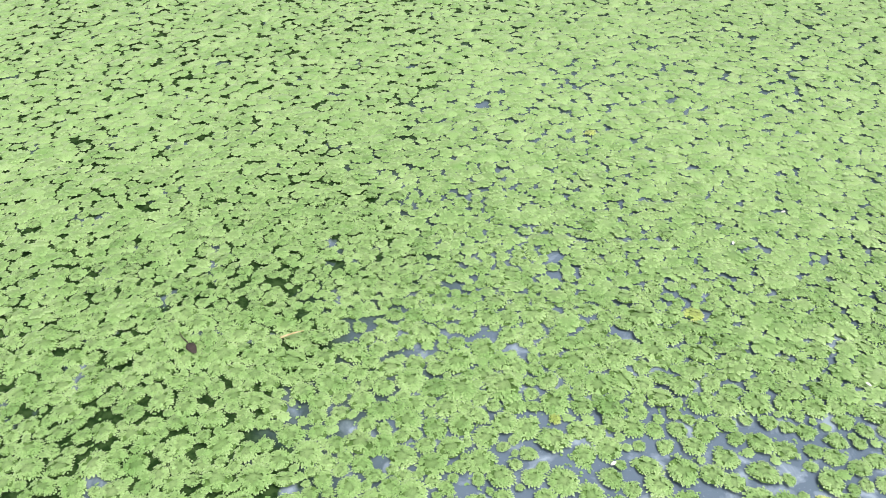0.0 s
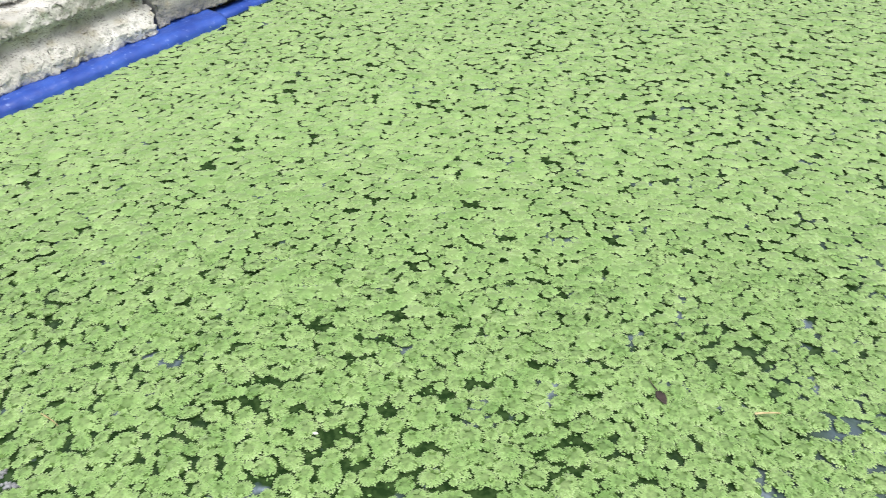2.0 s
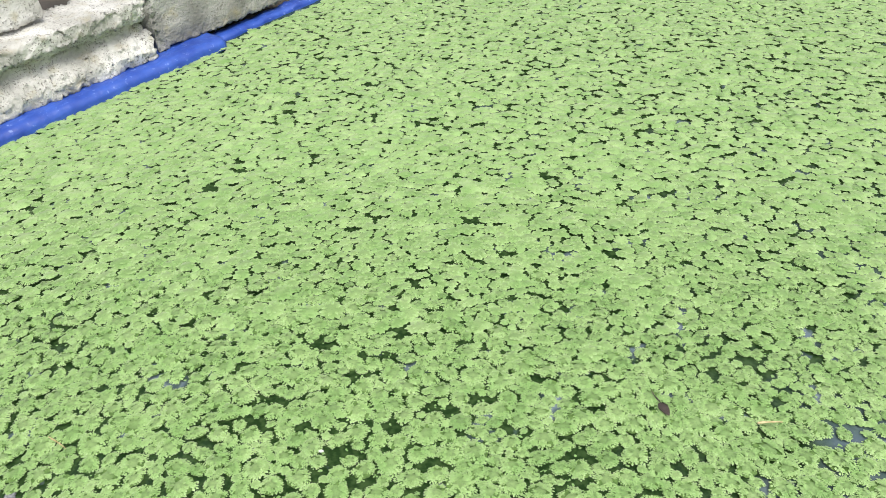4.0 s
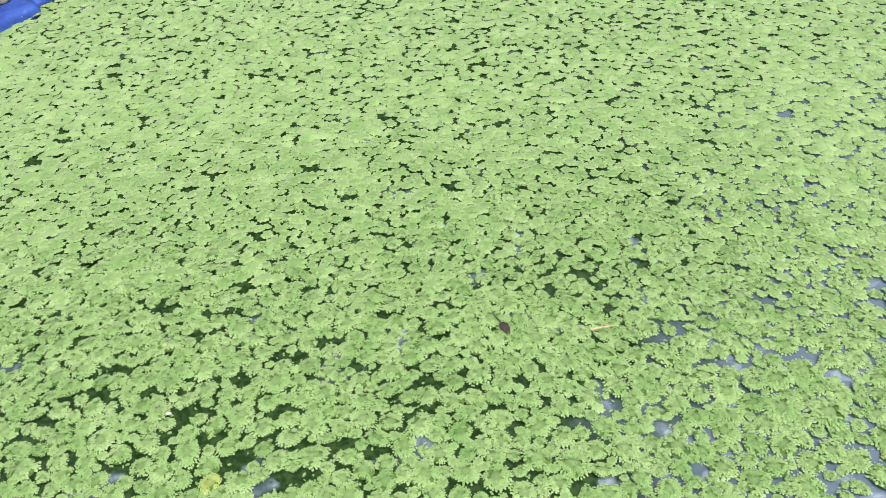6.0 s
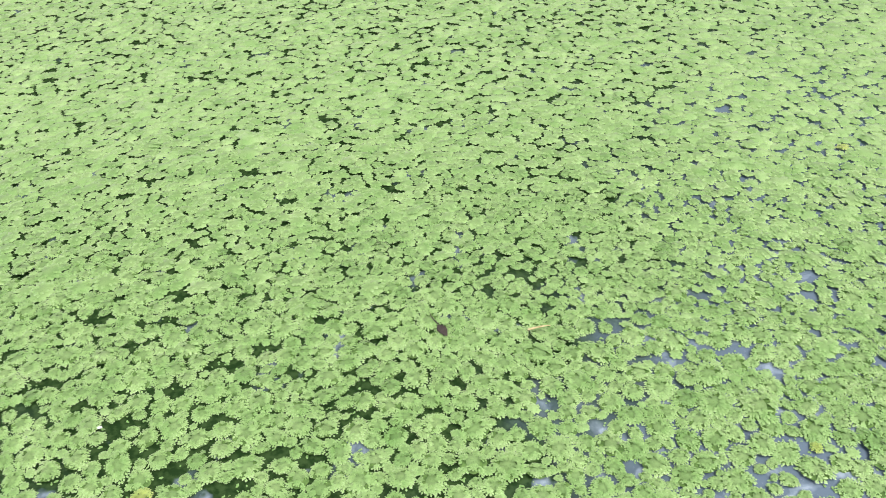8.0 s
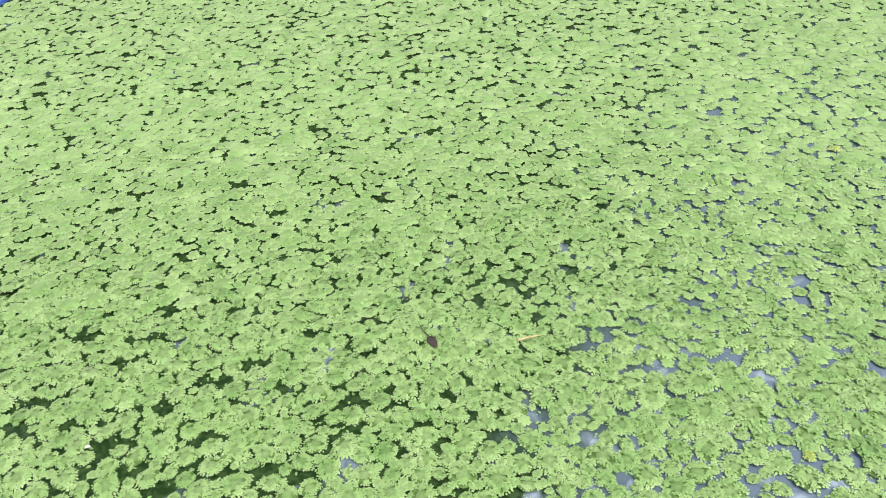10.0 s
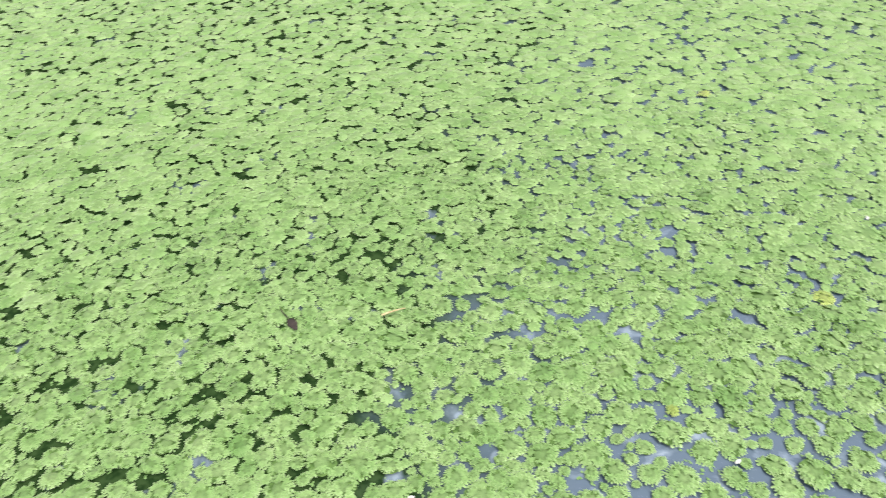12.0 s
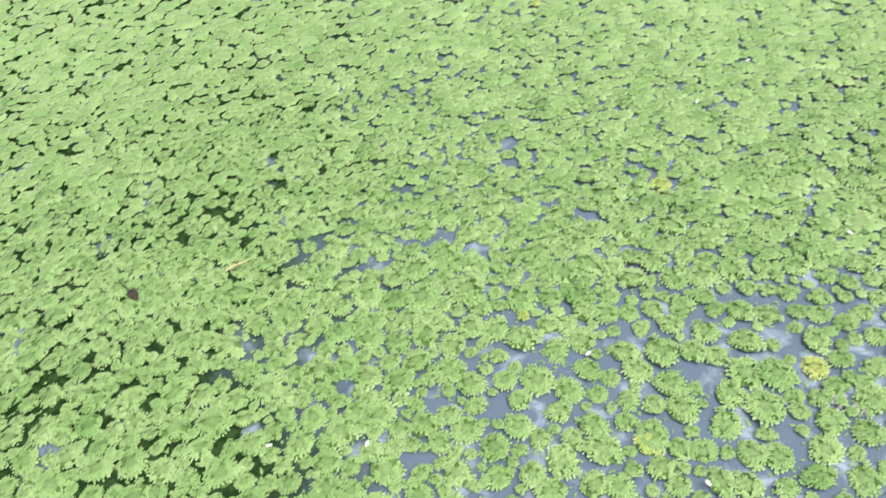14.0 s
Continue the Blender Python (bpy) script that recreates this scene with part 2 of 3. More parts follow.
# ---- bank: tarpaulin lip and concrete blocks ----
def strip(name, outline, length, rough, mat, label, category, at, group="", fine=0.008, closed=True, seed=0.0, kind="", grain=0.0, even=1.0):
    """A profile (outward, up) drawn along the bank, with uneven faces; at: matrix of its start."""
    pts = []
    n = len(outline)
    for i in range(n if closed else n - 1):
        a, b = Vector(outline[i]), Vector(outline[(i + 1) % n])
        span = (b - a).length
        k = max(1, int(span / fine))
        for j in range(k):
            edge = min(j / k, 1 - j / k) * span
            pts.append((a.lerp(b, j / k), 1.5 if edge < 0.008 else (0.9 if edge < 0.014 else even)))
    if not closed:
        pts.append((Vector(outline[-1]), 1.0))
    rings = max(2, int(length / fine))
    bm = bmesh.new()
    rows = []
    for i in range(rings + 1):
        u = length * i / rings
        row = []
        for q, worn in pts:
            worn = max(worn, 1.5 if min(u, length - u) < 0.01 else 0.0) if even < 1.0 else 1.0
            v = Vector((q.x, u, q.y))
            s = v * 1.0 + Vector((seed, seed * 2.0, 0))
            push = noise.noise_vector(s * 22.0) * rough + (noise.noise_vector(s * 90.0) * rough * 0.7 + noise.noise_vector(s * 240.0) * rough * grain) * worn
            if i in (0, rings) and closed:
                push.y += noise.noise(s * 40.0) * rough * 2.0
            row.append(bm.verts.new(v + push))
        rows.append(row)
    m = len(pts)
    for i in range(rings):
        for j in range(m if closed else m - 1):
            bm.faces.new((rows[i][j], rows[i + 1][j], rows[i + 1][(j + 1) % m], rows[i][(j + 1) % m]))
    if closed:
        bm.faces.new(rows[0])
        bm.faces.new(rows[-1][::-1])
    bmesh.ops.recalc_face_normals(bm, faces=bm.faces)
    for f in bm.faces:
        f.smooth = True
    me = bpy.data.meshes.new(name)
    bm.to_mesh(me)
    bm.free()
    me.materials.append(mat)
    ob = new(name, me)
    ob.matrix_world = at
    return tagged(ob, label, category, group, kind)


def bank_at(u, w, z, turn=0.0, tip=0.0):
    o = BANK + ALONG * u + OUT * w + Vector((0, 0, z))
    m = Matrix((( OUT.x, ALONG.x, 0, 0), (OUT.y, ALONG.y, 0, 0), (0, 0, 1, 0), (0, 0, 0, 1)))
    return Matrix.Translation(o) @ m @ pose(0, 0, 0, tip, 0, turn)


LIP = [(0.002, -0.05), (-0.001, 0.009), (0.001, 0.015), (0.007, 0.0205), (0.016, 0.0235), (0.045, 0.024), (0.13, 0.024), (0.13, 0.016), (0.05, 0.016), (0.012, 0.006), (0.010, -0.05)]
strip("tarpaulin_edge", LIP, 1.2, 0.0018, TARP, "blue plastic tarpaulin folded over the pond edge", "tarpaulin", bank_at(-1.2, 0, 0), seed=1.0, kind="structure")
LIP_LOW = [(0.0, -0.05), (0.0, 0.004), (0.004, 0.010), (0.034, 0.012), (0.036, 0.006), (0.010, 0.002), (0.008, -0.05)]
strip("tarpaulin_edge", LIP_LOW, 1.0, 0.0035, TARP, "blue plastic tarpaulin folded over the pond edge", "tarpaulin", bank_at(-0.03, 0.034, 0.0), seed=4.0, kind="structure")

GROOVED = [(0.0, 0.0), (-0.002, 0.020), (0.010, 0.036), (0.027, 0.050), (0.029, 0.064), (0.010, 0.073), (0.002, 0.080), (0.002, 0.106), (0.10, 0.114), (0.10, 0.0)]
PLAIN = [(0.0, 0.0), (0.0, 0.13), (0.10, 0.13), (0.10, 0.0)]
LOW = [(0.0, 0.0), (0.004, 0.06), (0.02, 0.085), (0.10, 0.09), (0.10, 0.0)]
BLOCK = "rough grey concrete block with chipped edges on the bank"
strip("concrete_block", GROOVED, 0.332, 0.0058, CONCRETE, "pale grooved concrete block resting on the blue tarpaulin", "concrete block", bank_at(-0.466, 0.033, 0.024), "bank blocks", seed=2.0, fine=0.004, grain=0.6, even=0.3)
strip("concrete_block", PLAIN, 0.322, 0.0045, CONCRETE_GREY, BLOCK, "concrete block", bank_at(-0.116, 0.049, 0.026), "bank blocks", seed=5.0, fine=0.004, grain=0.6, even=0.3)
strip("concrete_block", PLAIN, 0.36, 0.0045, CONCRETE, "grey concrete block stacked on the lower course", "concrete block", bank_at(-0.648, 0.09, 0.142), "bank blocks", seed=7.0, fine=0.004, grain=0.6, even=0.3)
strip("concrete_block", LOW, 0.36, 0.006, CONCRETE_GREY, "rounded broken concrete block beside the tarpaulin", "concrete block", bank_at(-0.835, 0.045, 0.022), "bank blocks", seed=9.0, fine=0.005, grain=0.6, even=0.3)
strip("concrete_block", PLAIN, 0.36, 0.0045, CONCRETE, BLOCK, "concrete block", bank_at(0.26, 0.075, 0.026), "bank blocks", seed=11.0)
strip("concrete_block", PLAIN, 0.36, 0.0045, CONCRETE, BLOCK, "concrete block", bank_at(-1.22, 0.06, 0.026), "bank blocks", seed=13.0)
# open water between the ferns: x, y, half length, half width, degrees
GAPS_LEFT = [
    (-0.571, 0.601, 0.026, 0.006, 17), (-0.502, 0.607, 0.024, 0.005, 14), (-0.576, 0.561, 0.018, 0.003, 14), (-0.508, 0.574, 0.02, 0.003, 20),
    (-0.407, 0.564, 0.018, 0.009, 18), (-0.441, 0.527, 0.012, 0.007, 21), (-0.57, 0.512, 0.023, 0.005, 21), (-0.57, 0.479, 0.016, 0.005, -1),
    (-0.475, 0.518, 0.025, 0.003, 16), (-0.518, 0.49, 0.008, 0.005, 38), (-0.473, 0.475, 0.013, 0.006, 24), (-0.453, 0.489, 0.009, 0.003, 27),
    (-0.407, 0.514, 0.013, 0.004, 18), (-0.394, 0.498, 0.013, 0.003, 20), (-0.435, 0.456, 0.011, 0.005, 20), (-0.479, 0.45, 0.008, 0.005, 24),
    (-0.404, 0.436, 0.013, 0.011, 40), (-0.354, 0.427, 0.034, 0.013, 27),
]
GAPS_MIDDLE = [
    (-0.319, 0.476, 0.013, 0.006, 19), (-0.286, 0.474, 0.007, 0.007, 24), (-0.423, 0.664, 0.009, 0.006, 6), (-0.497, 0.652, 0.013, 0.005, 14),
    (-0.372, 0.593, 0.015, 0.005, 0), (-0.326, 0.562, 0.013, 0.005, 1), (-0.265, 0.559, 0.015, 0.006, 12), (-0.288, 0.53, 0.008, 0.005, 36),
    (-0.259, 0.531, 0.01, 0.005, 21), (-0.506, 0.405, 0.012, 0.006, -2), (-0.675, 0.494, 0.009, 0.006, 36), (-0.613, 0.418, 0.012, 0.004, 44),
    (-0.328, 0.639, 0.013, 0.003, 15), (-0.896, 0.826, 0.008, 0.014, 10), (-0.791, 0.941, 0.014, 0.008, 36), (-0.924, 1.029, 0.013, 0.008, 1),
    (-0.927, 1.07, 0.009, 0.008, 22), (-0.882, 0.885, 0.008, 0.008, 10),
]
GAPS_FAR_LEFT = [
    (-0.944, 1.1, 0.011, 0.008, -2), (-0.94, 1.048, 0.01, 0.007, -2), (-0.803, 0.961, 0.009, 0.01, 35), (-0.901, 0.902, 0.01, 0.007, 21),
    (-0.894, 0.878, 0.01, 0.008, -4), (-0.851, 1.206, 0.007, 0.009, -30), (-0.83, 1.219, 0.006, 0.006, 8), (-0.687, 1.126, 0.007, 0.006, 16),
    (-0.653, 1.108, 0.009, 0.006, -37), (-0.644, 0.968, 0.008, 0.005, -3), (-0.573, 0.976, 0.005, 0.006, 59), (-0.509, 0.996, 0.009, 0.005, -10),
    (-0.455, 1.022, 0.008, 0.005, 9), (-0.45, 1.128, 0.005, 0.006, -21), (-0.511, 1.131, 0.006, 0.005, 8), (-0.356, 1.198, 0.014, 0.007, 28),
    (-0.432, 1.341, 0.008, 0.007, -9), (-0.542, 1.338, 0.007, 0.006, 7),
]
GAPS_FAR_RIGHT = [
    (-0.259, 1.342, 0.006, 0.008, -3), (-0.206, 1.283, 0.006, 0.008, -13), (-0.166, 1.377, 0.009, 0.005, 7), (-0.064, 1.372, 0.01, 0.011, -19),
    (-0.07, 1.421, 0.008, 0.007, -1), (-0.03, 1.442, 0.009, 0.007, 0), (0.009, 1.433, 0.009, 0.008, 0), (-0.01, 1.35, 0.006, 0.008, -39),
    (0.012, 1.336, 0.01, 0.008, 31), (-0.025, 1.36, 0.007, 0.006, 7), (0.053, 1.442, 0.006, 0.008, -42), (0.083, 1.362, 0.014, 0.008, 25),
    (0.152, 1.372, 0.005, 0.009, -4), (-0.037, 1.312, 0.007, 0.007, -10), (0.07, 1.313, 0.007, 0.006, 16), (0.128, 1.486, 0.005, 0.007, 7),
    (0.18, 1.328, 0.003, 0.007, -9), (0.005, 1.168, 0.012, 0.007, 20),
]
GAPS_BEYOND = [
    (-0.008, 1.125, 0.01, 0.005, 17), (0.112, 1.157, 0.012, 0.006, 8), (0.229, 1.172, 0.008, 0.007, 19), (0.09, 1.119, 0.006, 0.005, 8),
    (0.196, 1.226, 0.006, 0.005, 8), (-0.017, 1.033, 0.009, 0.006, -9), (-0.212, 0.97, 0.018, 0.006, 13), (-0.148, 1.042, 0.013, 0.004, 9),
    (-0.074, 0.969, 0.014, 0.004, 1), (-0.286, 1.033, 0.016, 0.005, 27), (-0.637, 0.841, 0.012, 0.005, 3), (-0.651, 0.805, 0.009, 0.005, 13),
    (-0.506, 0.88, 0.015, 0.005, -9), (-0.444, 0.829, 0.013, 0.005, 2), (-0.314, 0.871, 0.017, 0.005, -5), (-0.377, 0.856, 0.014, 0.004, 21),
    (-0.385, 0.766, 0.008, 0.004, 17), (-0.402, 0.75, 0.006, 0.005, 19),
]
GAPS_INNER = [
    (-0.234, 0.889, 0.007, 0.005, 9), (-0.195, 0.901, 0.005, 0.004, 9), (-0.1, 0.926, 0.009, 0.005, -10), (-0.088, 0.883, 0.007, 0.005, -10),
    (-0.049, 0.893, 0.008, 0.005, 31), (-0.015, 0.887, 0.004, 0.004, -34), (0.056, 0.898, 0.008, 0.004, 31), (-0.088, 0.811, 0.006, 0.005, 10),
    (-0.083, 0.771, 0.011, 0.004, 10), (0.027, 0.786, 0.007, 0.003, -8), (-0.175, 0.739, 0.007, 0.006, 55), (-0.176, 0.712, 0.011, 0.005, 33),
    (-0.141, 0.743, 0.014, 0.004, 0), (-0.117, 0.729, 0.009, 0.004, -4), (0.071, 0.753, 0.007, 0.004, 29), (0.156, 0.782, 0.009, 0.005, 31),
    (0.17, 0.957, 0.01, 0.005, 27), (0.127, 0.924, 0.008, 0.004, 34),
]
GAPS_CHANNEL = [
    (-0.059, 0.66, 0.024, 0.007, 23), (-0.039, 0.688, 0.016, 0.004, 15), (-0.014, 0.682, 0.013, 0.004, 17), (0.011, 0.643, 0.021, 0.006, 4),
    (0.03, 0.655, 0.007, 0.005, -71), (0.04, 0.669, 0.014, 0.003, -21), (0.073, 0.666, 0.021, 0.006, 7), (0.113, 0.646, 0.009, 0.009, -23),
    (0.048, 0.738, 0.009, 0.008, -23), (-0.105, 0.695, 0.006, 0.006, 12), (-0.15, 0.563, 0.004, 0.005, 2), (-0.124, 0.545, 0.011, 0.006, 8),
    (-0.09, 0.566, 0.008, 0.007, 12), (-0.047, 0.553, 0.011, 0.004, -4), (-0.173, 0.58, 0.005, 0.005, 20), (-0.013, 0.517, 0.006, 0.007, 26),
    (-0.102, 0.482, 0.014, 0.006, 7), (-0.208, 0.64, 0.006, 0.006, -31),
]
GAPS_RIGHT = [
    (0.213, 0.526, 0.023, 0.007, 18), (0.239, 0.55, 0.012, 0.006, -81), (0.1, 0.479, 0.011, 0.011, -21), (0.063, 0.491, 0.015, 0.007, -32),
    (0.173, 0.504, 0.024, 0.004, -3), (0.14, 0.518, 0.007, 0.005, -14), (0.268, 0.485, 0.011, 0.005, -30), (0.251, 0.619, 0.014, 0.003, -16),
    (0.215, 0.671, 0.012, 0.004, -13), (0.151, 0.758, 0.009, 0.005, 10), (0.433, 0.871, 0.008, 0.006, 13), (0.444, 0.781, 0.013, 0.004, 15),
    (-0.091, 0.566, 0.008, 0.006, 20),
]
GAPS_POOL = [
    (0.343, 0.497, 0.034, 0.014, -59), (0.325, 0.546, 0.011, 0.008, -138), (0.234, 0.524, 0.01, 0.006, 8), (0.278, 0.534, 0.018, 0.004, -19),
    (0.273, 0.481, 0.01, 0.007, -16), (0.263, 0.444, 0.013, 0.006, -135), (0.118, 0.479, 0.022, 0.01, 7), (0.158, 0.512, 0.01, 0.005, 73),
    (0.196, 0.508, 0.008, 0.007, -88), (0.308, 0.409, 0.018, 0.008, -99), (0.251, 0.401, 0.01, 0.009, -28), (0.157, 0.409, 0.007, 0.006, -46),
    (0.041, 0.445, 0.017, 0.006, 0), (-0.013, 0.52, 0.006, 0.007, 36), (-0.077, 0.451, 0.009, 0.007, -8), (-0.194, 0.454, 0.005, 0.007, 57),
    (-0.125, 0.545, 0.011, 0.006, -9), (-0.176, 0.581, 0.007, 0.006, -2),
]
GAPS_CORNER = [
    (-0.731, 0.307, 0.029, 0.019, 18), (-0.818, 0.463, 0.011, 0.006, 36), (-0.841, 0.491, 0.007, 0.007, 24), (-0.676, 0.495, 0.015, 0.005, 24),
    (-0.868, 0.516, 0.007, 0.004, 24), (-0.753, 0.459, 0.006, 0.004, 45), (-0.708, 0.34, 0.006, 0.007, -43), (-0.178, 1.487, 0.011, 0.009, -4),
    (-1.111, 0.692, 0.01, 0.006, 26),
]
# ferns drifting on the open part: x, y, radius
DRIFT_FAR = [
    (0.1, 0.627, 0.015), (0.135, 0.606, 0.0098), (0.119, 0.592, 0.0064), (0.139, 0.58, 0.0127), (0.103, 0.578, 0.0103), (0.188, 0.576, 0.0134),
    (0.162, 0.593, 0.0072), (0.197, 0.556, 0.0147), (0.164, 0.549, 0.0138), (0.213, 0.572, 0.0086), (0.224, 0.551, 0.0077), (0.244, 0.552, 0.0085),
    (0.267, 0.55, 0.0108), (0.293, 0.543, 0.0076), (0.312, 0.538, 0.0106), (0.332, 0.531, 0.0098), (0.254, 0.534, 0.0091), (0.279, 0.522, 0.0112),
    (0.23, 0.534, 0.0076), (0.103, 0.554, 0.017), (0.134, 0.54, 0.0137), (0.181, 0.531, 0.0113), (0.159, 0.524, 0.0105), (0.211, 0.514, 0.0104),
    (0.239, 0.508, 0.0132), (0.263, 0.505, 0.0095), (0.279, 0.497, 0.0094), (0.307, 0.508, 0.0125), (0.308, 0.477, 0.0199), (0.369, 0.48, 0.0085),
]
DRIFT_MIDDLE = [
    (0.392, 0.47, 0.0084), (0.371, 0.463, 0.0063), (0.359, 0.499, 0.0102), (0.139, 0.497, 0.0131), (0.179, 0.501, 0.0102), (0.217, 0.495, 0.0116),
    (0.195, 0.491, 0.0072), (0.114, 0.501, 0.0088), (0.087, 0.502, 0.0117), (0.088, 0.482, 0.0079), (0.122, 0.482, 0.0086), (0.161, 0.484, 0.0108),
    (0.15, 0.467, 0.0099), (0.173, 0.452, 0.0111), (0.238, 0.477, 0.0121), (0.255, 0.471, 0.0057), (0.279, 0.463, 0.0112), (0.241, 0.455, 0.0118),
    (0.3, 0.448, 0.0137), (0.324, 0.454, 0.0069), (0.341, 0.43, 0.0108), (0.377, 0.442, 0.0123), (0.378, 0.457, 0.0069), (0.118, 0.459, 0.0105),
    (0.132, 0.446, 0.0089), (0.079, 0.462, 0.0112), (0.099, 0.444, 0.011), (0.155, 0.442, 0.0082), (0.175, 0.431, 0.0135), (0.145, 0.426, 0.0121),
]
DRIFT_NEAR = [
    (0.197, 0.452, 0.0083), (0.204, 0.469, 0.0085), (0.213, 0.437, 0.0122), (0.238, 0.422, 0.014), (0.268, 0.438, 0.0109), (0.287, 0.41, 0.0158),
    (0.329, 0.409, 0.0112), (0.363, 0.417, 0.0106), (0.069, 0.427, 0.0108), (0.097, 0.42, 0.0107), (0.122, 0.418, 0.0093), (0.133, 0.404, 0.0105),
    (0.172, 0.403, 0.0157), (0.193, 0.412, 0.0066), (0.213, 0.411, 0.0099), (0.221, 0.396, 0.0091), (0.259, 0.392, 0.0155), (0.292, 0.384, 0.0076),
    (0.316, 0.389, 0.0109), (0.345, 0.383, 0.0114),
]


# ---- floating ferns ----
def join(pieces):
    vs, fs, mg, base = [], [], [], 0
    for v, f, g in pieces:
        vs += v
        fs += [(a + base, b + base, c + base) for a, b, c in f]
        mg += g
        base += len(v)
    return vs, fs, mg


def leaflet(vs, fs, mg, x, y, z, way, size, rng, low=0.32):
    """A small pointed scale leaf, folded along its middle, at (x, y, z) and pointing along the angle way."""
    c, t = math.cos(way), math.sin(way)
    wide, base = size * rng.uniform(0.42, 0.60), len(vs)
    tip, ridge = rng.uniform(-0.05, 0.05), rng.uniform(0.01, 0.04)
    for along, side, up, m in ((-0.30 * size, 0, 0.02, low), (0.32 * size, wide, -ridge * 0.4, low + 0.14), (size, 0, tip, 1.0), (0.32 * size, -wide, -ridge * 0.4 + rng.uniform(-0.03, 0.03), low + 0.14), (0.30 * size, 0, ridge, low)):
        vs.append((x + along * c - side * t, y + along * t + side * c, z + up))
        mg.append(m)
    fs += [(base, base + 4, base + 1), (base + 1, base + 4, base + 2), (base + 4, base, base + 3), (base + 4, base + 3, base + 2)]


def frond(rng, half, cols=5, cup=0.1, rows=2):
    """A branch along +x, in units of the rosette's radius: a forked blade with pointed scale leaves along its brim and over its back."""
    vs, mg, fs = [(0.04, 0.0, 0.20)], [0.0], []
    lean = rng.uniform(-0.09, 0.09)
    for k in range(3):
        u = k - 1.0
        a = u * half * 0.72
        r = 0.46 * rng.uniform(0.93, 1.07)
        vs.append((r * math.cos(a), r * math.sin(a), 0.19 + cup * 0.5 * (1 - u * u) + lean * u))
        mg.append(0.10)
    for k in range(5):
        u = k / 2.0 - 1.0
        a = u * half * 0.90 + rng.uniform(-0.03, 0.03)
        r = (0.82 - 0.10 * u * u) * (0.80 if k in (1, 3) else 1.0) * rng.uniform(0.93, 1.06)
        vs.append((r * math.cos(a), r * math.sin(a), 0.16 + 0.4 * cup * (1 - u * u) + lean * u + rng.uniform(-0.03, 0.03)))
        mg.append(0.22)
    fs += [(0, 1, 2), (0, 2, 3), (1, 4, 5), (1, 5, 2), (2, 5, 6), (2, 6, 7), (2, 7, 3), (3, 7, 8)]
    for k in range(cols):
        u = 2.0 * k / (cols - 1) - 1.0
        a = u * half * 0.98 + rng.uniform(-0.06, 0.06)
        r = (0.82 - 0.12 * u * u) * rng.uniform(0.86, 1.06)
        leaflet(vs, fs, mg, r * math.cos(a), r * math.sin(a), 0.17 + 0.4 * cup * (1 - u * u) + lean * u, a * 1.45 + rng.uniform(-0.3, 0.3), rng.uniform(0.16, 0.27), rng, 0.26)
    for row in range(rows):
        n, reach = ((cols - 1, 0.60), (2, 0.36))[row]
        for k in range(n):
            u = 2.0 * k / (n - 1) - 1.0
            a = u * half * 0.70 + rng.uniform(-0.10, 0.10)
            r = reach * rng.uniform(0.88, 1.1)
            leaflet(vs, fs, mg, r * math.cos(a), r * math.sin(a), 0.21 + cup * (1 - u * u) + lean * u, a * 1.5 + rng.uniform(-0.4, 0.4), rng.uniform(0.15, 0.23), rng, 0.14)
    return vs, fs, mg


def turned(piece, a, k=1.0, lift=0.0):
    v, f, g = piece
    c, s = math.cos(a) * k, math.sin(a) * k
    return [(x * c - y * s, x * s + y * c, z + lift) for x, y, z in v], f, g


def stem_mat(sides=9, wide=0.80):
    vs = [(0, 0, 0.06)] + [(wide * math.cos(2 * math.pi * k / sides), wide * math.sin(2 * math.pi * k / sides), 0.05) for k in range(sides)]
    return vs, [(0, 1 + k, 1 + (k + 1) % sides) for k in range(sides)], [0.0] * (sides + 1)


def rosette(seed):
    """Outer fronds with their angles, and the crown: inner fronds over the stem mat."""
    rng = random.Random(seed)
    n, cols = rng.choice((7, 8, 9)), 5
    outer_fronds = []
    for k in range(n):
        a = 2 * math.pi * k / n + rng.uniform(-0.2, 0.2)
        size, reach = rng.uniform(0.58, 0.82), rng.uniform(0.74, 1.12)
        v, f, g = turned(frond(rng, rng.uniform(0.46, 0.72), cols, 0.08), rng.uniform(-0.25, 0.25), size, 0.04 + rng.uniform(0.0, 0.06))
        outer_fronds.append((([(x + reach - size, y, max(0.02, z - 0.24 * ((x + reach - size) ** 2 + y * y))) for x, y, z in v], f, g), a))
    sides = 11
    ring = [rng.uniform(0.34, 0.50) for _ in range(sides)]
    cap = [(0, 0, 0.24)] + [(q * math.cos(2 * math.pi * k / sides), q * math.sin(2 * math.pi * k / sides), 0.13) for k, q in enumerate(ring)]
    # cap brim takes the darkest tone, as shade between the fronds
    inner = [(cap, [(0, 1 + k, 1 + (k + 1) % sides) for k in range(sides)], [0.06] + [0.0] * sides)]
    m = 6
    for k in range(m):
        a = 2 * math.pi * k / m + rng.uniform(-0.4, 0.4)
        d = rng.uniform(0.06, 0.26)
        v, f, g = turned(frond(rng, rng.uniform(0.5, 0.75), 4, 0.08, 1), a + rng.uniform(-0.5, 0.5), rng.uniform(0.44, 0.58), rng.uniform(0.05, 0.10))
        inner.append(([(x + d * math.cos(a), y + d * math.sin(a), z) for x, y, z in v], f, [q * 0.85 for q in g]))
    return outer_fronds, join(inner)


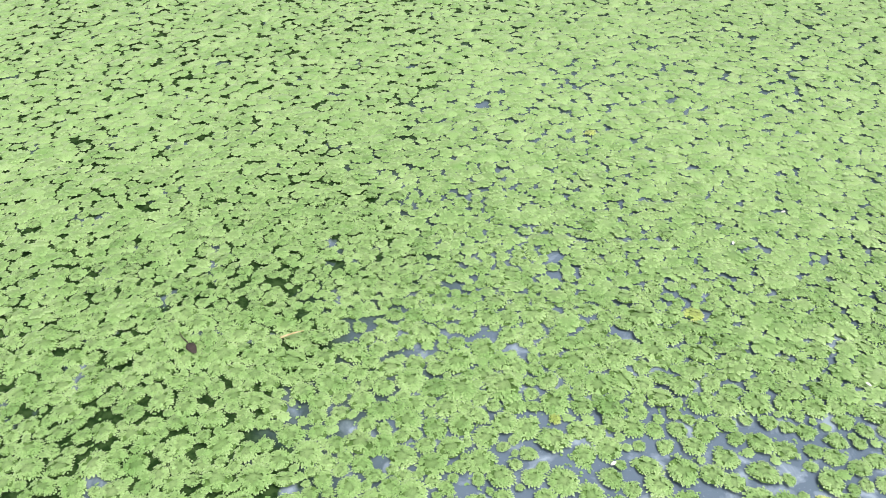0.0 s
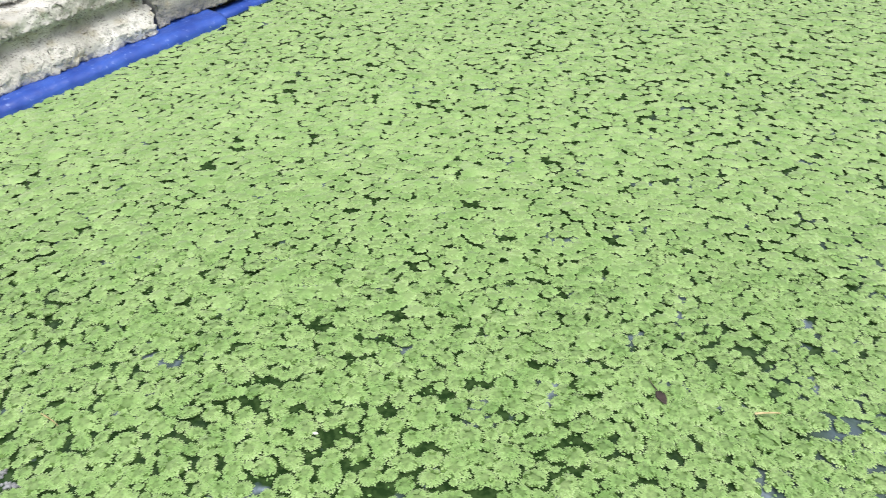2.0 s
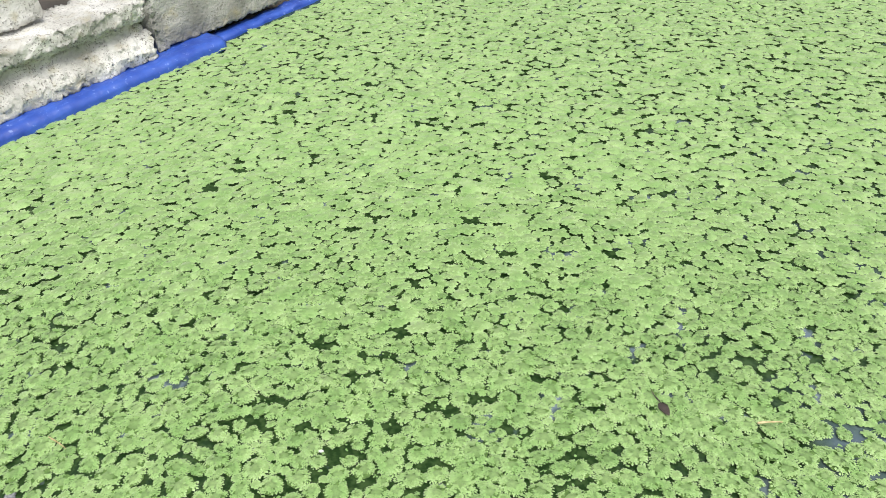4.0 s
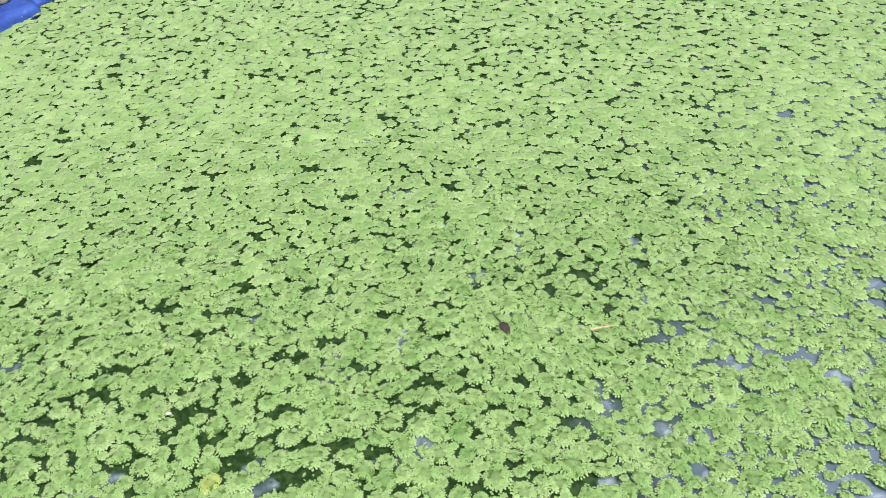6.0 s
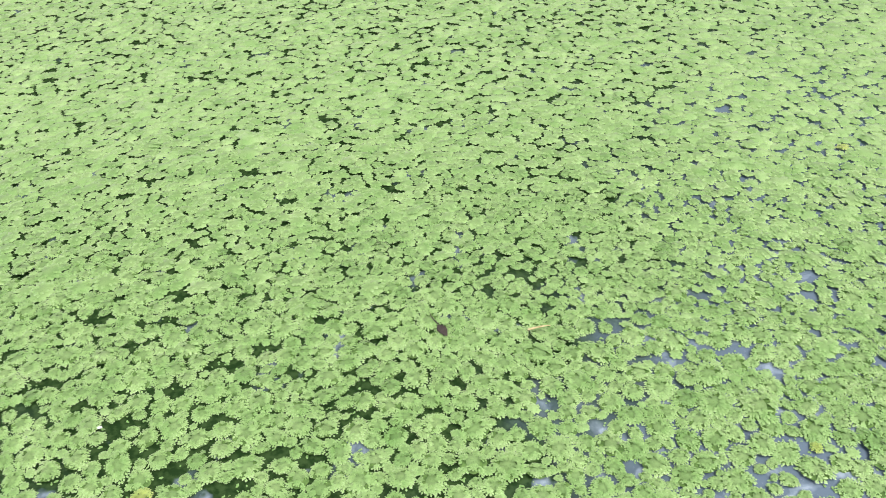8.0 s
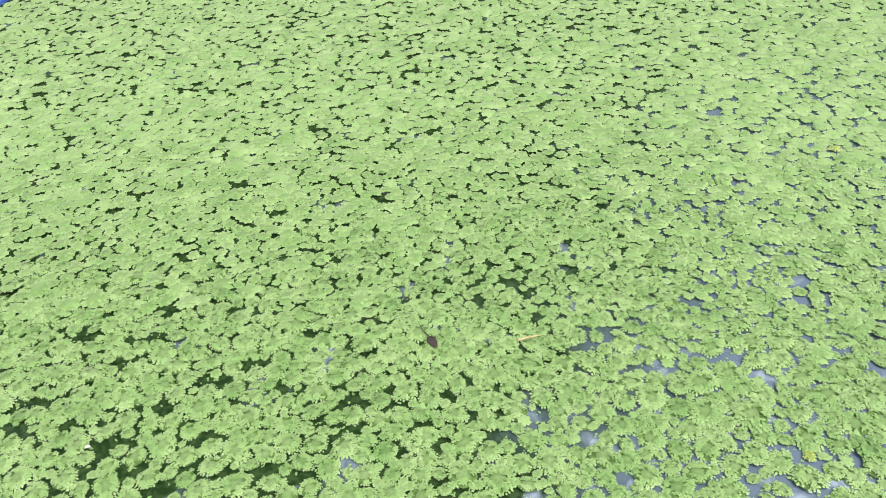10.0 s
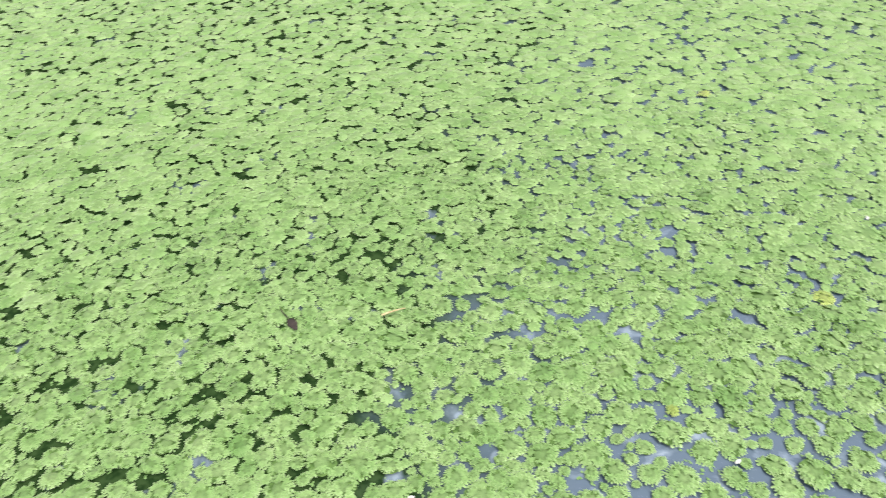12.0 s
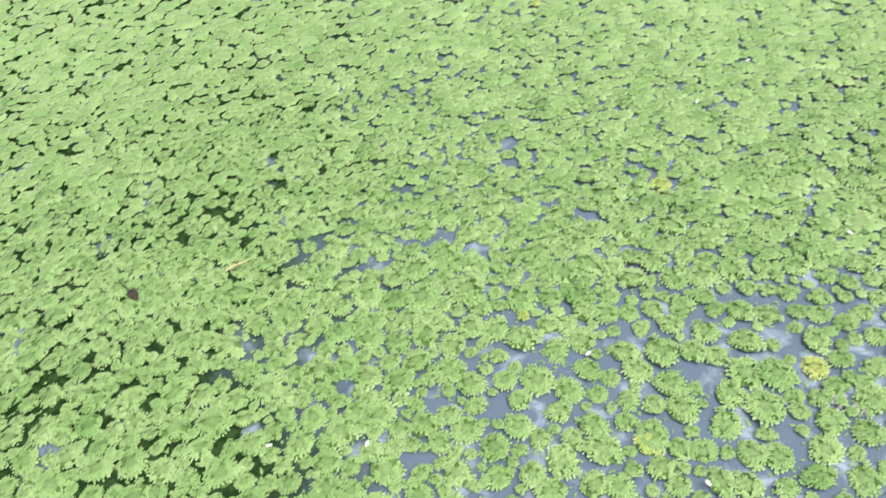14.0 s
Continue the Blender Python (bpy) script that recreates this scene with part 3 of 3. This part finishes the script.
def pad(seed, scales=4, pale=1.0):
    """A rosette of blunt lobes grown together into a low dome, with pointed teeth round its brim and raised scale leaves."""
    rng = random.Random(seed)
    n = rng.choice((5, 6, 7))
    vs, mg, fs = [(0, 0, 0.38)], [0.14 * pale], []
    for k in range(n):
        a, q = 2 * math.pi * (k + 0.5) / n, rng.uniform(0.46, 0.60)
        vs.append((q * math.cos(a), q * math.sin(a), 0.31 + rng.uniform(-0.06, 0.06)))
        mg.append(rng.uniform(0.08, 0.24) * pale)
    brim = len(vs)
    for k in range(n):
        lobe = rng.uniform(0.84, 1.12)
        for j, (q, m) in enumerate(((0.70, 0.1), (0.96, 0.6), (0.88, 0.35), (1.03, 0.7))):
            a = 2 * math.pi * (k + j / 4) / n + rng.uniform(-0.07, 0.07)
            q *= lobe * rng.uniform(0.93, 1.06)
            vs.append((q * math.cos(a), q * math.sin(a), (0.04 if j == 0 else 0.09) + rng.uniform(-0.03, 0.05)))
            mg.append(m)
    for k in range(n):
        fs.append((0, 1 + k, 1 + (k + 1) % n))
        fs.append((1 + k, brim + (4 * k + 4) % (4 * n), 1 + (k + 1) % n))
        fs += [(1 + k, brim + (4 * k + j) % (4 * n), brim + (4 * k + j + 1) % (4 * n)) for j in range(4)]
    for k in range(scales):
        a, q = 2 * math.pi * k * 0.382 + rng.uniform(-0.4, 0.4), rng.uniform(0.2, 0.72)
        leaflet(vs, fs, mg, q * math.cos(a), q * math.sin(a), 0.42 - 0.30 * q * q, a + rng.uniform(-0.5, 0.5), rng.uniform(0.24, 0.36), rng, 0.16 * pale)
    return [], (vs, fs, mg)


def arrays(ros, wide):
    """One rosette as arrays: verts, faces, margin, slot."""
    fr, inner = ros
    leaf = join([turned(f, a) for f, a in fr] + [inner])
    both = join([leaf, stem_mat(wide=wide)]) if wide else leaf
    return np.array(both[0], np.float32), np.array(both[1], np.int32), np.array(both[2], np.float32), np.r_[np.zeros(len(leaf[1]), np.int32), np.ones(len(both[1]) - len(leaf[1]), np.int32)]


GAPS = np.array(GAPS_LEFT + GAPS_MIDDLE + GAPS_FAR_LEFT + GAPS_FAR_RIGHT + GAPS_BEYOND + GAPS_INNER + GAPS_CHANNEL + GAPS_RIGHT + GAPS_POOL + GAPS_CORNER)
GAP_W = np.where(GAPS[:, 1] > 0.85, 0.42, 0.64)
GAP_C, GAP_S = np.cos(np.radians(GAPS[:, 4])), np.sin(np.radians(GAPS[:, 4]))


def in_gap(x, y, r):
    dx, dy = x - GAPS[:, 0], y - GAPS[:, 1]
    a, b = dx * GAP_C + dy * GAP_S, dy * GAP_C - dx * GAP_S
    return bool((np.hypot(a / (GAPS[:, 2] * 0.92 + 0.68 * r), b / (GAPS[:, 3] * GAP_W + 0.70 * r)) < 1.0).any())


OPEN_X, OPEN_Y = (0.08, 0.42), (0.36, 0.575)


def looseness(x, y):
    """How far apart the ferns drift: close over most of the pond, loose towards the near right."""
    if OPEN_X[0] < x < OPEN_X[1] and OPEN_Y[0] < y < OPEN_Y[1]:
        return 1.0
    open_part = max(0.0, min(1.0, (x - 0.06) / 0.22)) * max(0.0, min(1.0, (0.60 - y) / 0.14))
    return open_part


rng = random.Random(11)
CELL = 0.02
cells = {}
ferns = []


def fits(x, y, r, close):
    i, j = int(math.floor(x / CELL)), int(math.floor(y / CELL))
    for a in range(i - 2, i + 3):
        for b in range(j - 2, j + 3):
            for px, py, pr in cells.get((a, b), ()):
                if (px - x) ** 2 + (py - y) ** 2 < (close * (pr + r)) ** 2:
                    return False
    return True


def put(x, y, r):
    cells.setdefault((int(math.floor(x / CELL)), int(math.floor(y / CELL))), []).append((x, y, r))
    ferns.append((x, y, r))


# ferns that stand out by size or colour: x, y, radius
YELLOW = [(0.291, 0.697, 0.012), (0.348, 0.476, 0.0125), (-0.416, 0.412, 0.011), (0.229, 1.044, 0.009), (0.138, 0.563, 0.007), (0.209, 0.43, 0.0105)]
BIG = [(0.055, 0.597, 0.019), (0.093, 0.599, 0.020), (0.018, 0.668, 0.017), (-0.049, 0.641, 0.017), (0.237, 0.693, 0.020), (-0.209, 0.630, 0.013), (-0.190, 0.604, 0.014)]
DRIFTING = DRIFT_FAR + DRIFT_MIDDLE + DRIFT_NEAR
for x, y, r in YELLOW + BIG:
    put(x, y, r)
for x, y, r in DRIFTING:
    r *= 1.2
    if r > 0.0165:
        put(x - 0.45 * r, y + 0.12 * r, r * 0.68)
        put(x + 0.45 * r, y - 0.12 * r, r * 0.68)
    else:
        put(x, y, r)
SIZES = [(0.0152, 9000), (0.0132, 30000), (0.0114, 80000), (0.0098, 120000), (0.0083, 150000), (0.0069, 150000), (0.0056, 160000), (0.0045, 120000)]
for base, darts in SIZES:
    for _ in range(darts):
        y = NEAR_Y + 0.02 + (FAR_Y - NEAR_Y - 0.03) * rng.random()
        x = left_x(y) - 0.02 + (RIGHT_X - left_x(y) + 0.01) * rng.random()
        r = base * rng.uniform(0.92, 1.1)
        lo = looseness(x, y)
        if base < 0.0075 and y > 1.0 and rng.random() < 0.5:
            continue
        if (base < 0.006 and y > 1.1) or (base < 0.005 and (y > 0.9 or rng.random() < 0.5)):
            continue
        if x < left_x(y) - (0.018 if y > BANK.y else 0.004) or (lo >= 1.0 and (r > 0.0102 or rng.random() < 0.6)) or (0.3 < lo < 1.0 and r < 0.0095 and rng.random() < lo * 0.85):
            continue
        if r > 0.012 and x < 0.05 and rng.random() < 0.6:
            continue
        if r > 0.0090 and y > 0.7 and rng.random() < 0.93:
            continue
        if fits(x, y, r, 0.738 + 0.102 * lo - 0.088 * max(0.0, min(1.0, (y - 0.5) / 0.45))) and not in_gap(x, y, r):
            put(x, y, r)

RICH = [rosette(100 + k) for k in range(10)]
# the 0.35 darkens these crowns in colour, for self-shadow the pads lack
MID = [pad(300 + k, 12, 0.35) for k in range(16)]
PADS = [pad(500 + k) for k in range(16)]
order = sorted(range(len(ferns)), key=lambda i: math.hypot((ferns[i][0] - 0.08) * 0.8, ferns[i][1] - 0.40))
single = [i for i in order if i >= len(YELLOW)][:300]
chosen = set(single) | set(range(len(YELLOW)))


def fern_pose(i):
    x, y, r = ferns[i]
    g = random.Random(i * 7 + 1)
    return pose(x, y, 0.001 + 0.002 * g.random(), g.uniform(-7, 7), g.uniform(-7, 7), g.uniform(0, 360)) @ Matrix.Diagonal((r * 1.06, r * 1.06 * g.uniform(0.86, 1.0), r * g.uniform(0.68, 0.92), 1.0))


# single ferns with their crown and fronds
def fern_thing(ros, leaf_mat, label, group):
    fr, inner = ros
    top = new("floating_fern")
    tagged(top, label, "water fern", group)
    both = join([inner, stem_mat()])
    slots = [0] * len(inner[1]) + [1] * 9
    crown = new("crown", mesh_of("crown", both[0], both[1], [leaf_mat, STEM], both[2], slots))
    crown.parent = top
    for f, a in fr:
        ob = new("frond", mesh_of("frond", f[0], f[1], [leaf_mat], f[2]))
        ob.parent, ob.rotation_euler = top, (0, 0, a)
    return top


GREEN_LABEL = "pale green frilly floating water fern on the pond"
first = {}
for n, i in enumerate(single):
    k = n % len(RICH)
    if k not in first:
        first[k] = fern_thing(RICH[k], FERN, GREEN_LABEL, "floating ferns")
        first[k].matrix_basis = fern_pose(i)
    else:
        keep = first[k].scale.copy()
        first[k].scale = (1, 1, 1)
        copy_thing(first[k], fern_pose(i))
        first[k].scale = keep
for i in range(len(YELLOW)):
    one = fern_thing(RICH[(3 * i) % len(RICH)], FERN_YELLOW, "yellowed floating water fern among green ones", "floating ferns")
    one.matrix_basis = fern_pose(i)


# the rest of the carpet
def carpet(indices, templates, leaf_mat, name, label, wide=0.80, spread=1.0, flat=1.0):
    data = [arrays(t, wide) for t in templates]
    V, F, M, S, base = [], [], [], [], 0
    for i in indices:
        v, f, g, s = data[(i * 13 + 5) % len(data)]
        m = np.array(fern_pose(i) @ Matrix.Diagonal((spread, spread, flat, 1)), np.float32)
        V.append(v @ m[:3, :3].T + m[:3, 3])
        F.append(f + base)
        M.append(g)
        S.append(s)
        base += len(v)
    ob = new(name, mesh_of(name, np.concatenate(V), np.concatenate(F), [leaf_mat, STEM], np.concatenate(M), np.concatenate(S)))
    return tagged(ob, label, "water fern", kind="stuff")


rest = [i for i in range(len(ferns)) if i not in chosen]
depth = {i: ferns[i][1] + 0.35 * abs(ferns[i][0] + 0.1) + 0.25 * ((i * 61) % 97) / 97 for i in rest}
seen = [i for i in rest if ferns[i][1] > 0.27]
rich = [i for i in seen if depth[i] < 1.0 and ferns[i][2] > 0.0062]
deep = [i for i in rich if (i * 37) % 100 < 6]
middle = [i for i in seen if depth[i] < (1.22 if ferns[i][2] > 0.0062 else 0.80) and i not in set(rich)]
far = sorted(set(rest) - set(rich) - set(middle))
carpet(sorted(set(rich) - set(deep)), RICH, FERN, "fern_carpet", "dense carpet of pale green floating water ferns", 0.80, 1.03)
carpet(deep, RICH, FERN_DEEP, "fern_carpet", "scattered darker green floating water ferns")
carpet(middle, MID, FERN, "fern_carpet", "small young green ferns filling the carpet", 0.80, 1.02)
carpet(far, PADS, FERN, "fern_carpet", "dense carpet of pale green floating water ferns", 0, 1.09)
# broken leaf tips drifting along the edges of the open water
g = random.Random(5)
V, F, M = [], [], []
for _ in range(60000):
    x, y, r = g.uniform(-0.95, 0.5), g.uniform(0.36, 0.85), g.uniform(0.0012, 0.0026)
    if fits(x, y, r, 0.72) and not fits(x, y, 0.005, 0.95) and len(V) < 16000:
        vs, fs, mg = [], [], []
        for k in range(g.choice((2, 3, 4))):
            leaflet(vs, fs, mg, g.uniform(-0.4, 0.4), g.uniform(-0.4, 0.4), 0.2, g.uniform(0, 6.28), g.uniform(0.7, 1.2), g, 0.1)
        F += [(a + len(V), b + len(V), c + len(V)) for a, b, c in fs]
        V += [(x + r * a, y + r * b, 0.0006 + r * max(0.05, c)) for a, b, c in vs]
        M += mg
tagged(new("fern_scraps", mesh_of("fern_scraps", V, F, [FERN_DEEP], M)), "tiny broken bits of green fern drifting in the gaps", "water fern", kind="stuff")


# ---- small things on the carpet ----
def sheet(points, thick, mat, name, label, category, curl=0.0):
    """A thin leaf or petal: rows of (along, half width) with a cupped, curled blade."""
    bm = bmesh.new()
    rows = []
    for q, (along, half) in enumerate(points):
        row = []
        for s in (-1, -0.5, 0, 0.5, 1):
            z = curl * (along - points[0][0]) ** 2 + abs(s) * half * 0.35
            row.append(bm.verts.new((along, s * half + 0.04 * half * math.sin(9 * q), z)))
        rows.append(row)
    for a, b in zip(rows, rows[1:]):
        for k in range(4):
            bm.faces.new((a[k], a[k + 1], b[k + 1], b[k]))
    grown = bmesh.ops.extrude_face_region(bm, geom=bm.faces[:])
    bmesh.ops.translate(bm, vec=(0, 0, thick), verts=[v for v in grown["geom"] if isinstance(v, bmesh.types.BMVert)])
    bmesh.ops.recalc_face_normals(bm, faces=bm.faces)
    for f in bm.faces:
        f.smooth = True
    me = bpy.data.meshes.new(name)
    bm.to_mesh(me)
    bm.free()
    me.materials.append(mat)
    return tagged(new(name, me), label, category)


def stalk(length, rad, mat, name, label, category, bend=0.1, sides=7):
    bm = bmesh.new()
    rows = []
    for i in range(9):
        f = i / 8
        row = []
        for k in range(sides):
            a = 2 * math.pi * k / sides
            w = rad * (1 - 0.55 * f) * (1.25 if i in (2, 5) else 1.0)
            row.append(bm.verts.new((length * f, w * math.cos(a) + bend * length * math.sin(2.2 * f), rad + w * math.sin(a))))
        rows.append(row)
    for a, b in zip(rows, rows[1:]):
        for k in range(sides):
            bm.faces.new((a[k], a[(k + 1) % sides], b[(k + 1) % sides], b[k]))
    bm.faces.new(rows[0][::-1])
    bm.faces.new(rows[-1])
    bmesh.ops.recalc_face_normals(bm, faces=bm.faces)
    me = bpy.data.meshes.new(name)
    bm.to_mesh(me)
    bm.free()
    me.materials.append(mat)
    return tagged(new(name, me), label, category)


BLADE = [(0.0, 0.001), (0.003, 0.003), (0.008, 0.0048), (0.013, 0.004), (0.018, 0.0022), (0.021, 0.0005)]
dead = new("dead_leaf")
tagged(dead, "dark brown dead leaf lying on the ferns", "leaf")
dead.matrix_world = pose(-0.211, 0.650, 0.004, 6, -4, -52)
blade = sheet(BLADE, 0.0006, LEAF, "blade", "", "", curl=6.0)
petiole = stalk(0.020, 0.0007, LEAF, "petiole", "", "")
for ob in (blade, petiole):
    ob.parent = dead
petiole.matrix_basis = pose(0.001, 0, 0.002, 0, 0, 176)

twig = stalk(0.023, 0.0011, STRAW, "twig", "short pale brown twig lying across the ferns", "twig", 0.06)
twig.matrix_world = pose(-0.121, 0.655, 0.007, 0, -2, 20)
straw = stalk(0.028, 0.0007, STRAW, "straw", "thin dry straw lying on the ferns", "straw", 0.05)
straw.matrix_world = pose(-0.748, 0.384, 0.005, 0, 0, -12)

PETAL_SHAPE = [(0.0, 0.0005), (0.0013, 0.0012), (0.003, 0.0016), (0.0046, 0.001), (0.0054, 0.0003)]
petal = sheet(PETAL_SHAPE, 0.0004, PETAL, "petal", "small white fallen petal on the pond", "petal", curl=40.0)
petal["group"] = "fallen petals"
petal.matrix_world = pose(0.180, 0.513, 0.004, 0, 0, 30)
for x, y, turn in [(0.241, 0.391, 120), (0.003, 0.456, 70), (-0.068, 0.469, 200), (0.428, 0.864, 15), (0.357, 0.804, 80), (0.43, 0.60, 140), (-0.49, 0.47, 10)]:
    copy_thing(petal, pose(x, y, 0.006, 4, 3, turn))

# dry scraps and foam on the open water by the near corner
foam_at = [(-0.757, 0.316, 0.011), (-0.744, 0.299, 0.013), (-0.716, 0.304, 0.008), (-0.731, 0.320, 0.006), (-0.767, 0.299, 0.007), (-0.700, 0.316, 0.009), (0.352, 0.445, 0.009), (0.365, 0.436, 0.006)]


def foam(r, seed):
    g = random.Random(seed)
    bm = bmesh.new()
    for k in range(26):
        a, d = g.uniform(0, 6.28), r * math.sqrt(g.random())
        s = g.uniform(0.0008, 0.0022)
        bmesh.ops.create_icosphere(bm, subdivisions=1, radius=s, matrix=Matrix.Translation((d * math.cos(a) * 1.3, d * math.sin(a) * 0.7, s * 0.25)))
    for f in bm.faces:
        f.smooth = True
    me = bpy.data.meshes.new("foam")
    bm.to_mesh(me)
    bm.free()
    me.materials.append(FOAM)
    return tagged(new("foam", me), "patch of pale grey foam on the open water", "foam", "foam patches")


for n, (x, y, r) in enumerate(foam_at):
    foam(r, n).matrix_world = pose(x, y, 0.0005, 0, 0, 40 * n)
